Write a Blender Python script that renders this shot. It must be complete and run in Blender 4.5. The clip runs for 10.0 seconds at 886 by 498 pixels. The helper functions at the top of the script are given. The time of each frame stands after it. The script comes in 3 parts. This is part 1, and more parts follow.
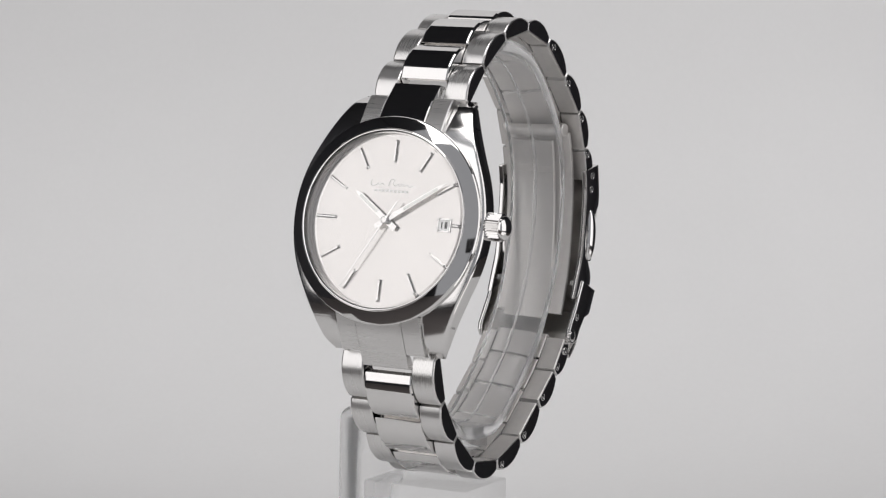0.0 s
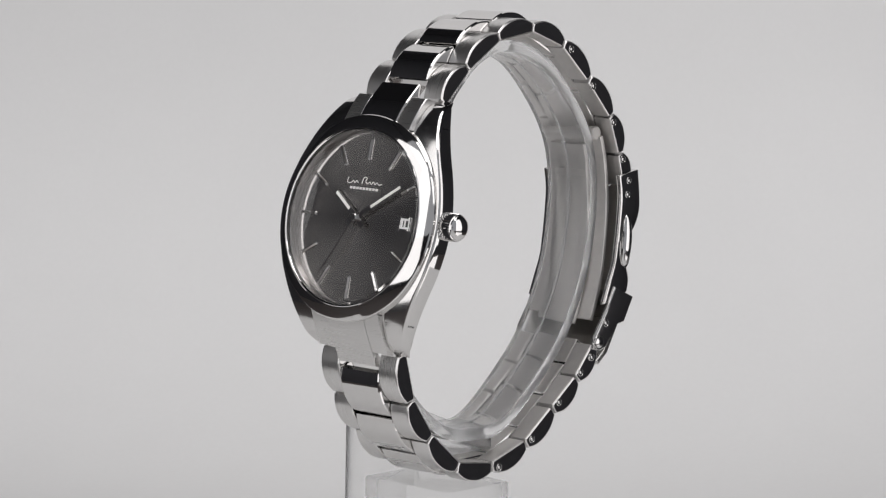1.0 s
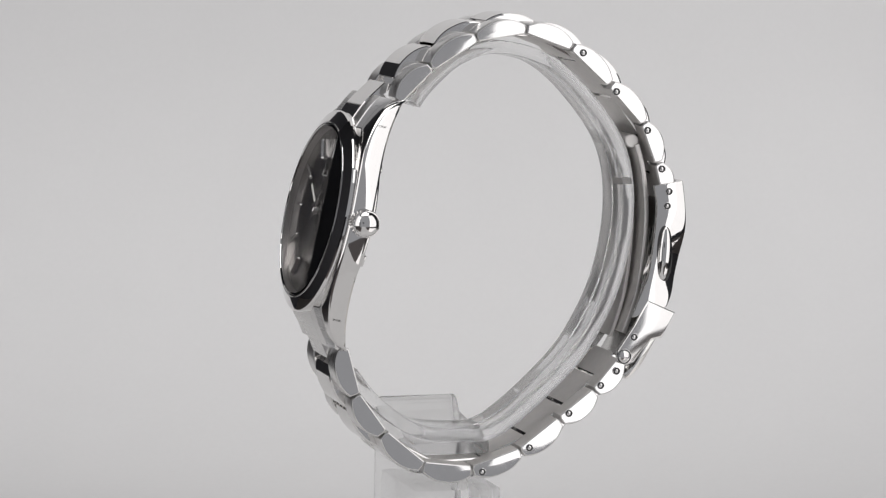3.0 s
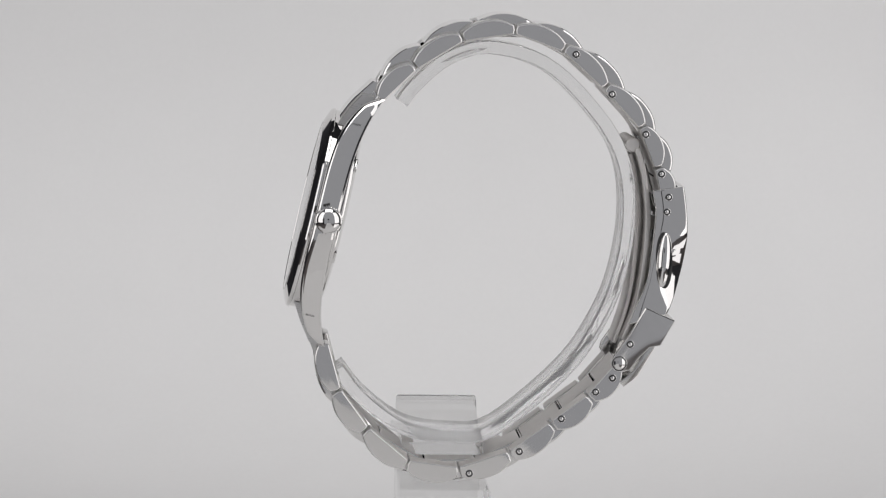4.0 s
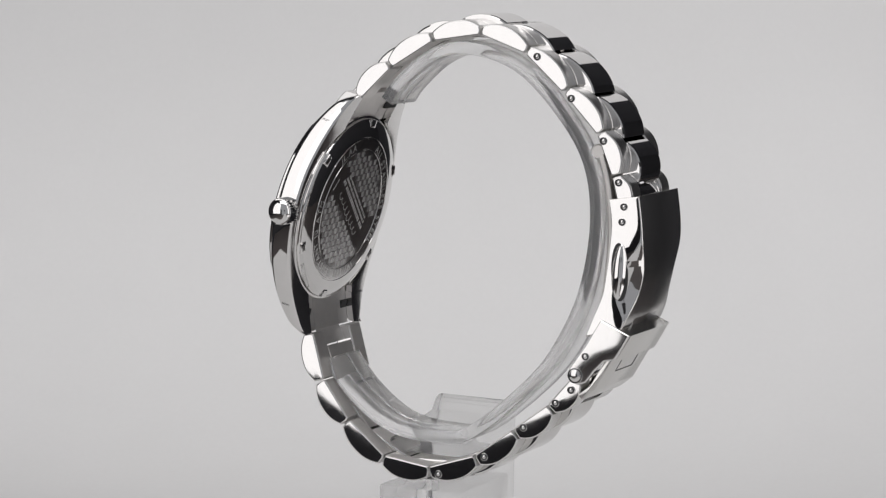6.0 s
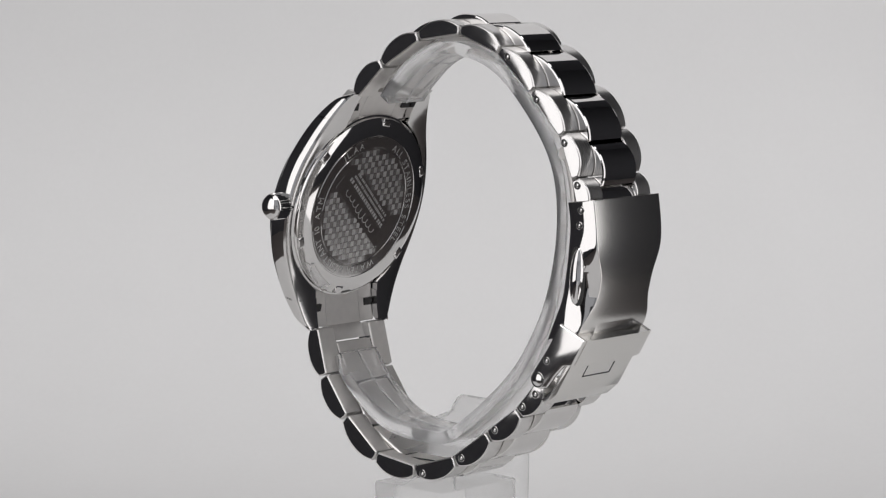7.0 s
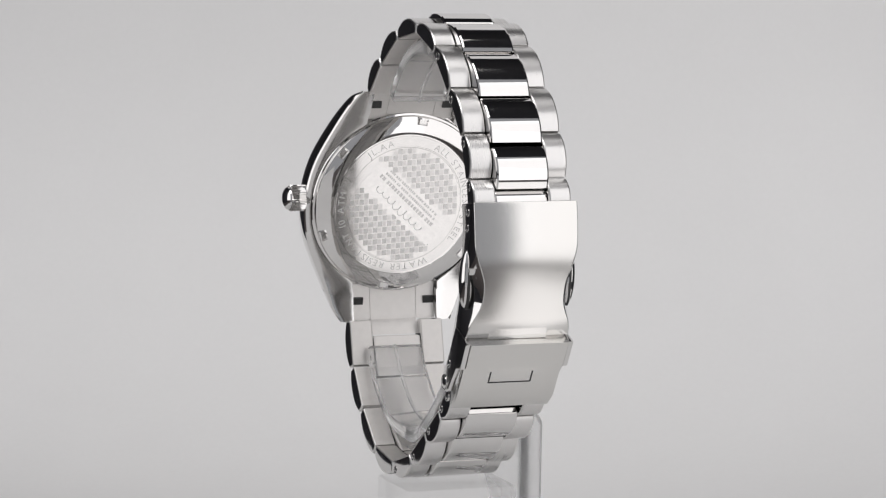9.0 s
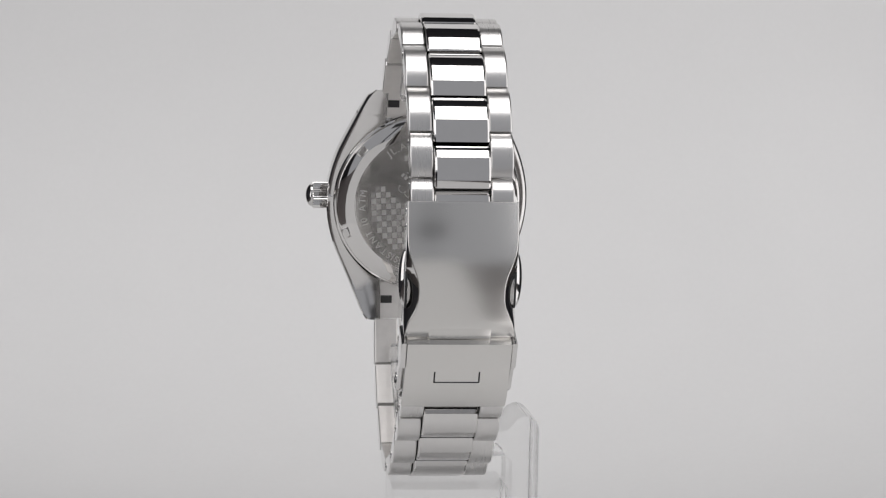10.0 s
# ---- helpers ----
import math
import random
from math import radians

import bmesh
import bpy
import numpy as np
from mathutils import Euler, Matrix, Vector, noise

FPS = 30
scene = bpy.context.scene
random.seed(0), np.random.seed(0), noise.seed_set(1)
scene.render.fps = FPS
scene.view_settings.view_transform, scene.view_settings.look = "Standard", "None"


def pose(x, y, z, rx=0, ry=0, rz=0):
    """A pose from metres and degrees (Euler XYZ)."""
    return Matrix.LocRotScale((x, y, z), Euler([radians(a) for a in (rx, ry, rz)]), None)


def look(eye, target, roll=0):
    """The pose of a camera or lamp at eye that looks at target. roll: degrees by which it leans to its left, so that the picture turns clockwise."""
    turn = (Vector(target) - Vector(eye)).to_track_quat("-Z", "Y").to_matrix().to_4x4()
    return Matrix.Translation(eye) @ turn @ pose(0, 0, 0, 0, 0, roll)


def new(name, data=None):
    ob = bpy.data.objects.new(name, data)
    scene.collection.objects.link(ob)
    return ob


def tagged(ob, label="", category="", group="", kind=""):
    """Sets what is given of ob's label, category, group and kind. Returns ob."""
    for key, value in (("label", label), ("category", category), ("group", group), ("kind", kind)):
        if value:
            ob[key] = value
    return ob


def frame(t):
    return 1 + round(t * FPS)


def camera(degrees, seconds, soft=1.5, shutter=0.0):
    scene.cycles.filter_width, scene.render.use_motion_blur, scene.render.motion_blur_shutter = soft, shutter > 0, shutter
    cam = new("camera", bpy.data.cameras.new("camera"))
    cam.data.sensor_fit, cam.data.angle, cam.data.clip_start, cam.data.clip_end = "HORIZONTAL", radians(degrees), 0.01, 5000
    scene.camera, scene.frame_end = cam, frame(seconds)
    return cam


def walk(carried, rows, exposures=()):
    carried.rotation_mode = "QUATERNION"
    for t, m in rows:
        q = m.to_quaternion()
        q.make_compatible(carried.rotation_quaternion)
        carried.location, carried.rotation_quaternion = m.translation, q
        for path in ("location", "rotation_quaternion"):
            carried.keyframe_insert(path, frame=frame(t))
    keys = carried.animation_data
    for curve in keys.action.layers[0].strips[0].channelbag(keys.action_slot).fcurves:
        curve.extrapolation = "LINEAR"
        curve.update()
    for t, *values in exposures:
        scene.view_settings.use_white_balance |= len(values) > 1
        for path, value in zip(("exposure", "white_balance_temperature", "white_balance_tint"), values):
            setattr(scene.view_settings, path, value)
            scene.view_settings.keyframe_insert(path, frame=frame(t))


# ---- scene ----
# ---- camera: it stands still while the turntable turns ----
MM = 0.001
FLOOR = 84.5          # mm from the floor up to the origin of the watch's own space
cam = camera(17.52, 10.0, soft=1.25)
CAM = pose(0, -0.420, (26.48 + FLOOR) * MM, 90 - 6.897, 0, 0.0325) @ pose(0, 0, 0, 0, 0, 1.16)
walk(cam, [(0, CAM), (10, CAM)], exposures=[(0, 0.0), (10, 0.0)])

# ---- world and lamps ----
world = bpy.data.worlds.new("world")
scene.world = world
world.use_nodes = True
world.node_tree.nodes["Background"].inputs[0].default_value = (0.94, 0.95, 1.0, 1)
world.node_tree.nodes["Background"].inputs[1].default_value = 0.35


def area_lamp(name, eye, target, sx, sy, watts, colour=(1, 1, 1)):
    data = bpy.data.lights.new(name, "AREA")
    data.shape, data.size, data.size_y, data.energy, data.color = "RECTANGLE", sx, sy, watts, colour
    ob = new(name, data)
    ob.matrix_world = look(eye, target)
    return ob


# ---- materials ----
def material(name, colour, rough=0.5, metal=0.0, grain=0.0, grain_scale=900.0, bump=0.0, bump_scale=1500.0,
             stretch=(1, 1, 1), spread=0.08, aniso=0.0, tint=(1, 1, 1)):
    """A surface with colour and roughness varied at two scales, and a fine relief."""
    m = bpy.data.materials.new(name)
    m.use_nodes = True
    nt = m.node_tree
    b = nt.nodes["Principled BSDF"]
    b.inputs["Metallic"].default_value = metal
    tc = nt.nodes.new("ShaderNodeTexCoord")
    mp = nt.nodes.new("ShaderNodeMapping")
    mp.inputs["Scale"].default_value = stretch
    nt.links.new(tc.outputs["Object"], mp.inputs["Vector"])
    fine = nt.nodes.new("ShaderNodeTexNoise")
    fine.inputs["Scale"].default_value = grain_scale
    fine.inputs["Detail"].default_value = 3
    nt.links.new(mp.outputs["Vector"], fine.inputs["Vector"])
    wide = nt.nodes.new("ShaderNodeTexNoise")
    wide.inputs["Scale"].default_value = 60
    nt.links.new(tc.outputs["Object"], wide.inputs["Vector"])
    both = nt.nodes.new("ShaderNodeMath")
    both.operation = "ADD"
    nt.links.new(fine.outputs["Fac"], both.inputs[0])
    nt.links.new(wide.outputs["Fac"], both.inputs[1])
    ramp = nt.nodes.new("ShaderNodeMapRange")
    ramp.inputs["From Min"].default_value, ramp.inputs["From Max"].default_value = 0.6, 1.4
    ramp.inputs["To Min"].default_value, ramp.inputs["To Max"].default_value = 1 - spread, 1 + spread
    nt.links.new(both.outputs[0], ramp.inputs["Value"])
    mix = nt.nodes.new("ShaderNodeVectorMath")
    mix.operation = "SCALE"
    mix.inputs[0].default_value = colour
    nt.links.new(ramp.outputs[0], mix.inputs["Scale"])
    nt.links.new(mix.outputs[0], b.inputs["Base Color"])
    rr = nt.nodes.new("ShaderNodeMapRange")
    rr.inputs["From Min"].default_value, rr.inputs["From Max"].default_value = 0.6, 1.4
    rr.inputs["To Min"].default_value, rr.inputs["To Max"].default_value = max(0.0, rough - grain), rough + grain
    nt.links.new(both.outputs[0], rr.inputs["Value"])
    nt.links.new(rr.outputs[0], b.inputs["Roughness"])
    if bump:
        bn = nt.nodes.new("ShaderNodeTexNoise")
        bn.inputs["Scale"].default_value = bump_scale
        nt.links.new(mp.outputs["Vector"], bn.inputs["Vector"])
        bp = nt.nodes.new("ShaderNodeBump")
        bp.inputs["Strength"].default_value = bump
        bp.inputs["Distance"].default_value = 0.00005
        nt.links.new(bn.outputs["Fac"], bp.inputs["Height"])
        nt.links.new(bp.outputs["Normal"], b.inputs["Normal"])
    if aniso:
        b.inputs["Anisotropic"].default_value = aniso
    return m


STEEL = (0.74, 0.73, 0.72)
polished = material("polished_steel", STEEL, 0.045, 1.0, grain=0.02, spread=0.02, bump=0.02, bump_scale=250)
brushed = material("brushed_steel", (0.72, 0.71, 0.70), 0.28, 1.0, grain=0.015, grain_scale=2400, stretch=(0.1, 6, 0.1),
                   spread=0.015, bump=0.025, bump_scale=2500)
satin = material("satin_steel", (0.74, 0.73, 0.71), 0.23, 1.0, grain=0.02, grain_scale=2600, stretch=(0.1, 6, 0.1),
                 spread=0.015, bump=0.025, bump_scale=2500)
soft_steel = material("soft_polished_steel", STEEL, 0.13, 1.0, grain=0.03, spread=0.03, bump=0.02, bump_scale=250)
dark_steel = material("inner_steel", (0.75, 0.73, 0.71), 0.52, 1.0, grain=0.05, spread=0.06)
dial_metal = material("sunburst_dial", (0.61, 0.59, 0.575), 0.155, 1.0, grain=0.0, spread=0.015)
rehaut_metal = material("dark_grey_ring", (0.48, 0.465, 0.455), 0.3, 1.0, spread=0.03)
white_ink = material("white_ink", (0.75, 0.75, 0.74), 0.5, 0.0, spread=0.03)
grey_ink = material("light_grey_ink", (0.68, 0.68, 0.67), 0.5, 0.0, spread=0.03)
lume = material("white_lume", (0.8, 0.8, 0.77), 0.6, 0.0, spread=0.03)
# Near-black: painted shade in slots and gaps, also digits and engraved lines.
shade_and_marks = material("dark_shade_and_marks", (0.05, 0.05, 0.05), 0.5, 0.6)
black_etch = material("dark_etched_steel", (0.68, 0.67, 0.66), 0.08, 1.0, grain=0.05, spread=0.1)
etched_ground = material("etched_ground", (0.68, 0.67, 0.66), 0.1, 1.0, grain=0.03, spread=0.06)
etch = material("etched_steel", (0.74, 0.73, 0.72), 0.33, 1.0, grain=0.05, spread=0.08)
fine_etch = material("fine_etched_steel", (0.7, 0.69, 0.68), 0.24, 1.0, grain=0.04, spread=0.08)
paper = material("white_paper", (0.744, 0.742, 0.738), 0.85, 0.0, spread=0.012, bump=0.05, bump_scale=900)
room_black = material("black_cloth", (0.135, 0.135, 0.148), 0.9, 0.0, spread=0.2)
room_floor = material("brown_grey_floor", (0.34, 0.3, 0.285), 0.7, 0.0, spread=0.08)
black_plastic = material("black_plastic", (0.06, 0.06, 0.064), 0.45, 0.0, spread=0.1)


def sunburst(m):
    """The dial's lines run out from its middle: stretched highlights turned about it."""
    nt = m.node_tree
    b = nt.nodes["Principled BSDF"]
    b.inputs["Anisotropic"].default_value = 0.75
    tan = nt.nodes.new("ShaderNodeTangent")
    tan.direction_type, tan.axis = "RADIAL", "Z"
    nt.links.new(tan.outputs[0], b.inputs["Tangent"])


sunburst(dial_metal)


def clear(name, tint=(1, 1, 1), rough=0.0, ior=1.49, through_share=1.0):
    m = bpy.data.materials.new(name)
    m.use_nodes = True
    b = m.node_tree.nodes["Principled BSDF"]
    b.inputs["Base Color"].default_value = (*tint, 1)
    b.inputs["Roughness"].default_value = rough
    b.inputs["IOR"].default_value = ior
    b.inputs["Transmission Weight"].default_value = through_share
    return m


acrylic = clear("clear_acrylic", (0.985, 0.985, 0.985), 0.12, 1.3, 0.88)
faint_acrylic = clear("faint_acrylic", (0.99, 0.99, 0.99), 0.05, 1.13, 0.97)
arm_acrylic = clear("scratched_acrylic", (0.97, 0.97, 0.97), 0.16, 1.12, 0.9)
crystal_glass = clear("crystal_glass", (1, 1, 1), 0.0, 1.5)


# ---- mesh helpers, all in millimetres ----
def part(name, bm, mat, parent, label="", m=None, smooth=30, shadow=True):
    """Links a bmesh as one mesh object under a thing or a part."""
    bmesh.ops.recalc_face_normals(bm, faces=bm.faces)
    bmesh.ops.scale(bm, vec=(MM, MM, MM), verts=bm.verts)
    me = bpy.data.meshes.new(name)
    lim = radians(smooth)
    for f in bm.faces:
        f.smooth = True
    for e in bm.edges:
        e.smooth = len(e.link_faces) == 2 and e.calc_face_angle(0) < lim
    bm.to_mesh(me)
    bm.free()
    me.update()
    for one in mat if isinstance(mat, (list, tuple)) else (mat,):
        me.materials.append(one)
    ob = new(name, me)
    if parent is not None:
        ob.parent = parent
    if m is not None:
        ob.matrix_basis = m
    ob.visible_shadow = shadow
    return tagged(ob, label)


def mm_pose(x, y, z, rx=0, ry=0, rz=0):
    return pose(x * MM, y * MM, z * MM, rx, ry, rz)


def prism(points, v0, v1, bevel=0.0, seg=2, face_mat=None):
    """A plate: the outline (u, z) drawn along the width from v0 to v1, its edges rounded."""
    bm = bmesh.new()
    a = [bm.verts.new((u, v0, z)) for u, z in points]
    b = [bm.verts.new((u, v1, z)) for u, z in points]
    n = len(points)
    fa = bm.faces.new(a)
    fb = bm.faces.new(b[::-1])
    for i in range(n):
        bm.faces.new((a[i], b[i], b[(i + 1) % n], a[(i + 1) % n]))
    if face_mat is not None:
        fa.material_index = face_mat
        fb.material_index = face_mat
    bmesh.ops.recalc_face_normals(bm, faces=bm.faces)
    if bevel:
        caps = [e for f in (fa, fb) for e in f.edges]
        bmesh.ops.bevel(bm, geom=caps, offset=bevel, segments=seg, affect="EDGES", profile=0.5, clamp_overlap=True)
    return bm


def loft(rings, caps=True, closed=True):
    """Joins rings of equal length."""
    bm = bmesh.new()
    rows = [[bm.verts.new(p) for p in r] for r in rings]
    n = len(rings[0])
    for a, b in zip(rows, rows[1:]):
        for i in range(n if closed else n - 1):
            j = (i + 1) % n
            bm.faces.new((a[i], a[j], b[j], b[i]))
    if caps:
        bm.faces.new(rows[0][::-1])
        bm.faces.new(rows[-1])
    return bm


def lathe(profile, n=96, shut=True):
    """Turns an outline (r, z) about the z axis; shut: the outline runs back to its start."""
    bm = bmesh.new()
    cols = []
    for k in range(n):
        c, s = math.cos(2 * math.pi * k / n), math.sin(2 * math.pi * k / n)
        cols.append([bm.verts.new((r * c, r * s, z)) for r, z in profile])
    m = len(profile)
    for k in range(n):
        a, b = cols[k], cols[(k + 1) % n]
        for i in range(m if shut else m - 1):
            j = (i + 1) % m
            bm.faces.new((a[i], b[i], b[j], a[j]))
    if not shut:
        for i in (0, m - 1):
            if profile[i][0] > 1e-6:
                bm.faces.new([c[i] for c in cols])
    bmesh.ops.remove_doubles(bm, verts=bm.verts, dist=1e-5)
    return bm


def box(x0, x1, y0, y1, z0, z1, bevel=0.0, seg=2):
    bm = bmesh.new()
    bmesh.ops.create_cube(bm, size=1)
    bmesh.ops.scale(bm, vec=(x1 - x0, y1 - y0, z1 - z0), verts=bm.verts)
    bmesh.ops.translate(bm, vec=((x0 + x1) / 2, (y0 + y1) / 2, (z0 + z1) / 2), verts=bm.verts)
    if bevel:
        bmesh.ops.bevel(bm, geom=bm.edges[:], offset=bevel, segments=seg, affect="EDGES", profile=0.5)
    return bm


def add_mesh(bm, other):
    me = bpy.data.meshes.new("tmp")
    other.to_mesh(me)
    other.free()
    bm.from_mesh(me)
    bpy.data.meshes.remove(me)
    return bm


def strip(path, thick, v0, v1, bevel=0.2, closed_round=True):
    """A bent strip of even thickness along the path (u, z): its inner edge is the path."""
    pts = [Vector((u, z)) for u, z in path]
    outer = []
    for i, p in enumerate(pts):
        d = (pts[min(i + 1, len(pts) - 1)] - pts[max(i - 1, 0)]).normalized()
        outer.append(p + Vector((-d.y, d.x)) * thick)
    ring = [tuple(p) for p in pts] + [tuple(p) for p in reversed(outer)]
    return prism(ring, v0, v1, bevel)


def smooth_path(points, n):
    """A smooth curve through the points, n steps each."""
    p = [Vector(q) for q in points]
    out = []
    for i in range(len(p) - 1):
        a, b, c, d = p[max(i - 1, 0)], p[i], p[i + 1], p[min(i + 2, len(p) - 1)]
        for k in range(n):
            t = k / n
            out.append(0.5 * ((2 * b) + (c - a) * t + (2 * a - 5 * b + 4 * c - d) * t * t + (3 * b - a - 3 * c + d) * t ** 3))
    out.append(p[-1])
    return [tuple(q) for q in out]


def wall(name, corners, mat, thick=0.02):
    """A slab with its face on the four corners, in metres."""
    bm = bmesh.new()
    vs = [bm.verts.new(c) for c in corners]
    f = bm.faces.new(vs)
    bm.normal_update()
    n = f.normal.copy()
    r = bmesh.ops.extrude_face_region(bm, geom=[f])
    bmesh.ops.translate(bm, vec=-n * thick, verts=[v for v in r["geom"] if isinstance(v, bmesh.types.BMVert)])
    bmesh.ops.recalc_face_normals(bm, faces=bm.faces)
    me = bpy.data.meshes.new(name)
    bm.to_mesh(me)
    bm.free()
    me.materials.append(mat)
    return tagged(new(name, me), kind="structure")


# ---- the studio: paper sweep, dark room, lamps ----
def build_sweep():
    """A sheet of white paper that lies under the stand and curves up behind it; an unseen narrow tongue is added in
    front to lighten the case flank's reflections.
    """
    line = [(-0.26, 0.0), (-0.15, 0.0), (-0.052, 0.0)] + [(-0.048 + 0.028 * k, 0.0) for k in range(6)]
    r, y0 = 0.09, 0.12
    line += [(y0 + r * math.sin(a), r - r * math.cos(a)) for a in [math.pi / 2 * k / 16 for k in range(17)]]
    line += [(y0 + r, 0.25), (y0 + r, 0.36)]
    cols = 12
    bm = bmesh.new()
    rows = [[bm.verts.new(((0.118 if y > -0.05 else 0.042) * (2 * k / cols - 1), y, z - 0.004)) for k in range(cols + 1)] for y, z in line]
    for a, b in zip(rows, rows[1:]):
        for k in range(cols):
            bm.faces.new((a[k], a[k + 1], b[k + 1], b[k])).smooth = True
    me = bpy.data.meshes.new("backdrop")
    bm.to_mesh(me)
    bm.free()
    me.materials.append(paper)
    return tagged(new("backdrop", me), "white paper sweep curving up behind the stand", "backdrop", kind="structure")


build_sweep()
# Unseen surfaces added to darken the steel's reflections; the open front admits world light.
R, LOW = 1.1, -0.35
wall("floor", [(-R, -R, LOW), (R, -R, LOW), (R, R, LOW), (-R, R, LOW)], room_floor)
wall("wall_left", [(-R, -R, LOW), (-R, R, LOW), (-R, R, 1.5), (-R, -R, 1.5)], room_black)
wall("wall_right", [(R, R, LOW), (R, -R, LOW), (R, -R, 1.5), (R, R, 1.5)], room_black)
wall("wall_back", [(-R, R, LOW), (R, R, LOW), (R, R, 1.5), (-R, R, 1.5)], room_black)
# Unseen black flag, added to darken what link sides mirror from front left.
wall("front_flag", [(-R, -R, 0.3), (-0.44, -R, 0.3), (-0.44, -R, LOW), (-R, -R, LOW)], room_black)
wall("ceiling", [(-R, -0.42, 1.5), (-R, R, 1.5), (R, R, 1.5), (R, -0.42, 1.5)], room_black)
wall("pedestal", [(-0.115, -0.047, -0.007), (0.115, -0.047, -0.007), (0.115, 0.19, -0.007), (-0.115, 0.19, -0.007)], room_black, 0.335)

WARM = (1.0, 0.98, 0.98)


def build_camera_body():
    """The black camera on the open side of the set, mirrored in the steel."""
    bm = box(-42, 42, -520, -450, 84, 142, 6)
    barrel = lathe([(0, 0), (19, 0), (22, 2), (22, 14), (24, 16), (24, 28), (0, 28)], 40, shut=False)
    bmesh.ops.transform(barrel, matrix=Matrix.Translation((0, -433, 111)) @ pose(0, 0, 0, 90), verts=barrel.verts)
    add_mesh(bm, barrel)
    add_mesh(bm, box(-8, 8, -1050, -515, 96, 110, 2))
    add_mesh(bm, box(-9, 9, -1052, -1034, -349, 104, 2))
    return part("film_camera", bm, black_plastic, None, m=None)


tagged(build_camera_body(), "black camera on a rear post before the paper sweep", "camera")
area_lamp("softbox_right", (0.36, -0.215, 0.257), (0, 0, 0.247), 0.34, 0.63, 0.885, WARM)
area_lamp("softbox_left", (-0.339, -0.246, 0.268), (0, 0, 0.258), 0.34, 0.605, 0.85, WARM)
area_lamp("softbox_top", (0, -0.10, 0.62), (0, 0.13, 0.08), 0.44, 0.36, 1.52, WARM)
area_lamp("softbox_low", (0.36, -0.18, -0.215), (0, 0, 0.06), 0.42, 0.20, 0.31, WARM)



def build_turntable():
    """An unseen low white disc that carries the stand round, added to lighten the steel from below."""
    disc = lathe([(0, 0), (73.5, 0), (74.6, -0.5), (75, -1.4), (75, -3.6), (74.4, -4), (0, -4)], 96, shut=False)
    return part("turntable", disc, paper, None)


turntable = build_turntable()
tagged(turntable, "unseen low white turntable disc, added to lighten the steel's lower reflections", "turntable")

# ---- the watch ----
watch = new("wristwatch")
tagged(watch, "polished steel wristwatch with grey dial, closed round a clear stand", "watch")
VC = -1.25            # the middle plane of the watch

LINK_HALF, CENTRE_HALF = 7.15, 3.85
UPPER = [(-10.6, -1.7), (-5.6, 3.2), (1.25, 7.5), (9.0, 8.75), (16.35, 6.2), (22.5, 0.75), (28.0, -5.0), (30.45, -11.0), (31.8, -16.0)]
LOWER = [(-18.0, -37.2), (-16.0, -44.3), (-11.7, -50.1), (-5.5, -55.2), (2.2, -56.2), (9.8, -53.7), (15.9, -49.2), (21.3, -45.1), (25.3, -40.4)]


def chain_point(chain, s):
    i = min(int(s), len(chain) - 2)
    return Vector(chain[i]).lerp(Vector(chain[i + 1]), s - i)


def link_outline(a, b, side, lo, end, mid, gap, n=24):
    """The side view of a link between two joints: flat within, arched without."""
    ch = b - a
    nrm = Vector((-ch.y, ch.x)).normalized() * side
    pts = []
    for k in range(n + 1):
        t = gap + (1 - 2 * gap) * k / n
        q = 1 - abs(2 * k / n - 1) ** 2.3
        pts.append(tuple(a + ch * t + nrm * (end + (mid - end) * q)))
    g2 = gap + 0.035
    pts.append(tuple(a + ch * (1 - gap) + nrm * (lo + 0.55)))
    pts.append(tuple(a + ch * (1 - g2) + nrm * lo))
    pts.append(tuple(a + ch * g2 + nrm * lo))
    pts.append(tuple(a + ch * gap + nrm * (lo + 0.55)))
    return pts


def pin(parent, u, z, v, r=0.42, depth=0.12):
    """A pin's end in the side of a link: a ring painted dark as its gap's shade, round a bright head."""
    way = -1 if v < VC else 1
    head, rim = (r * 0.72, r * 1.2) if r < 0.6 else (r * 0.98, r * 0.98 + 0.14)
    bm = lathe([(0.0, depth * 0.9), (head * 0.5, depth * 0.8), (head * 0.9, depth * 0.25), (head * 0.97, -0.1), (head, 0.012), (rim, 0.012), (rim + 0.02, 0.05),
                (rim + 0.07, 0.03), (rim + 0.08, -0.3), (0.0, -0.3)], 24, shut=False)
    for f in bm.faces:
        c = f.calc_center_median()
        d = math.hypot(c.x, c.y)
        f.material_index = 1 if head * 0.95 < d < rim + 0.005 and c.z > -0.2 else 0
    return part("pin", bm, (polished, shade_and_marks), parent, m=mm_pose(u, v, z, 90 if way < 0 else -90, 0, 0))


def dome_sides(bm, rise):
    """The flat ends of a link swell a little towards their middle."""
    bm.normal_update()
    caps = sorted(bm.faces, key=lambda f: -f.calc_area() * abs(f.normal.y))[:2]
    for f in caps:
        n = f.normal.copy()
        got = bmesh.ops.inset_region(bm, faces=[f], thickness=0.3, depth=0.0, use_even_offset=True)
        bmesh.ops.translate(bm, vec=n * rise * 0.6, verts=f.verts)
        for g in got["faces"]:
            g.material_index = f.material_index
        mid = f.material_index
        for g in bmesh.ops.poke(bm, faces=[f], offset=rise * 0.4)["faces"]:
            g.material_index = mid
    return bm


def matt_inside(bm, a, b, side, index):
    """The face of a link towards the wrist is left matt."""
    ch = b - a
    out = Vector((-ch.y, 0, ch.x)).normalized() * side
    bm.normal_update()
    for f in bm.faces:
        if f.normal.dot(out) < -0.8:
            f.material_index = index
    return bm


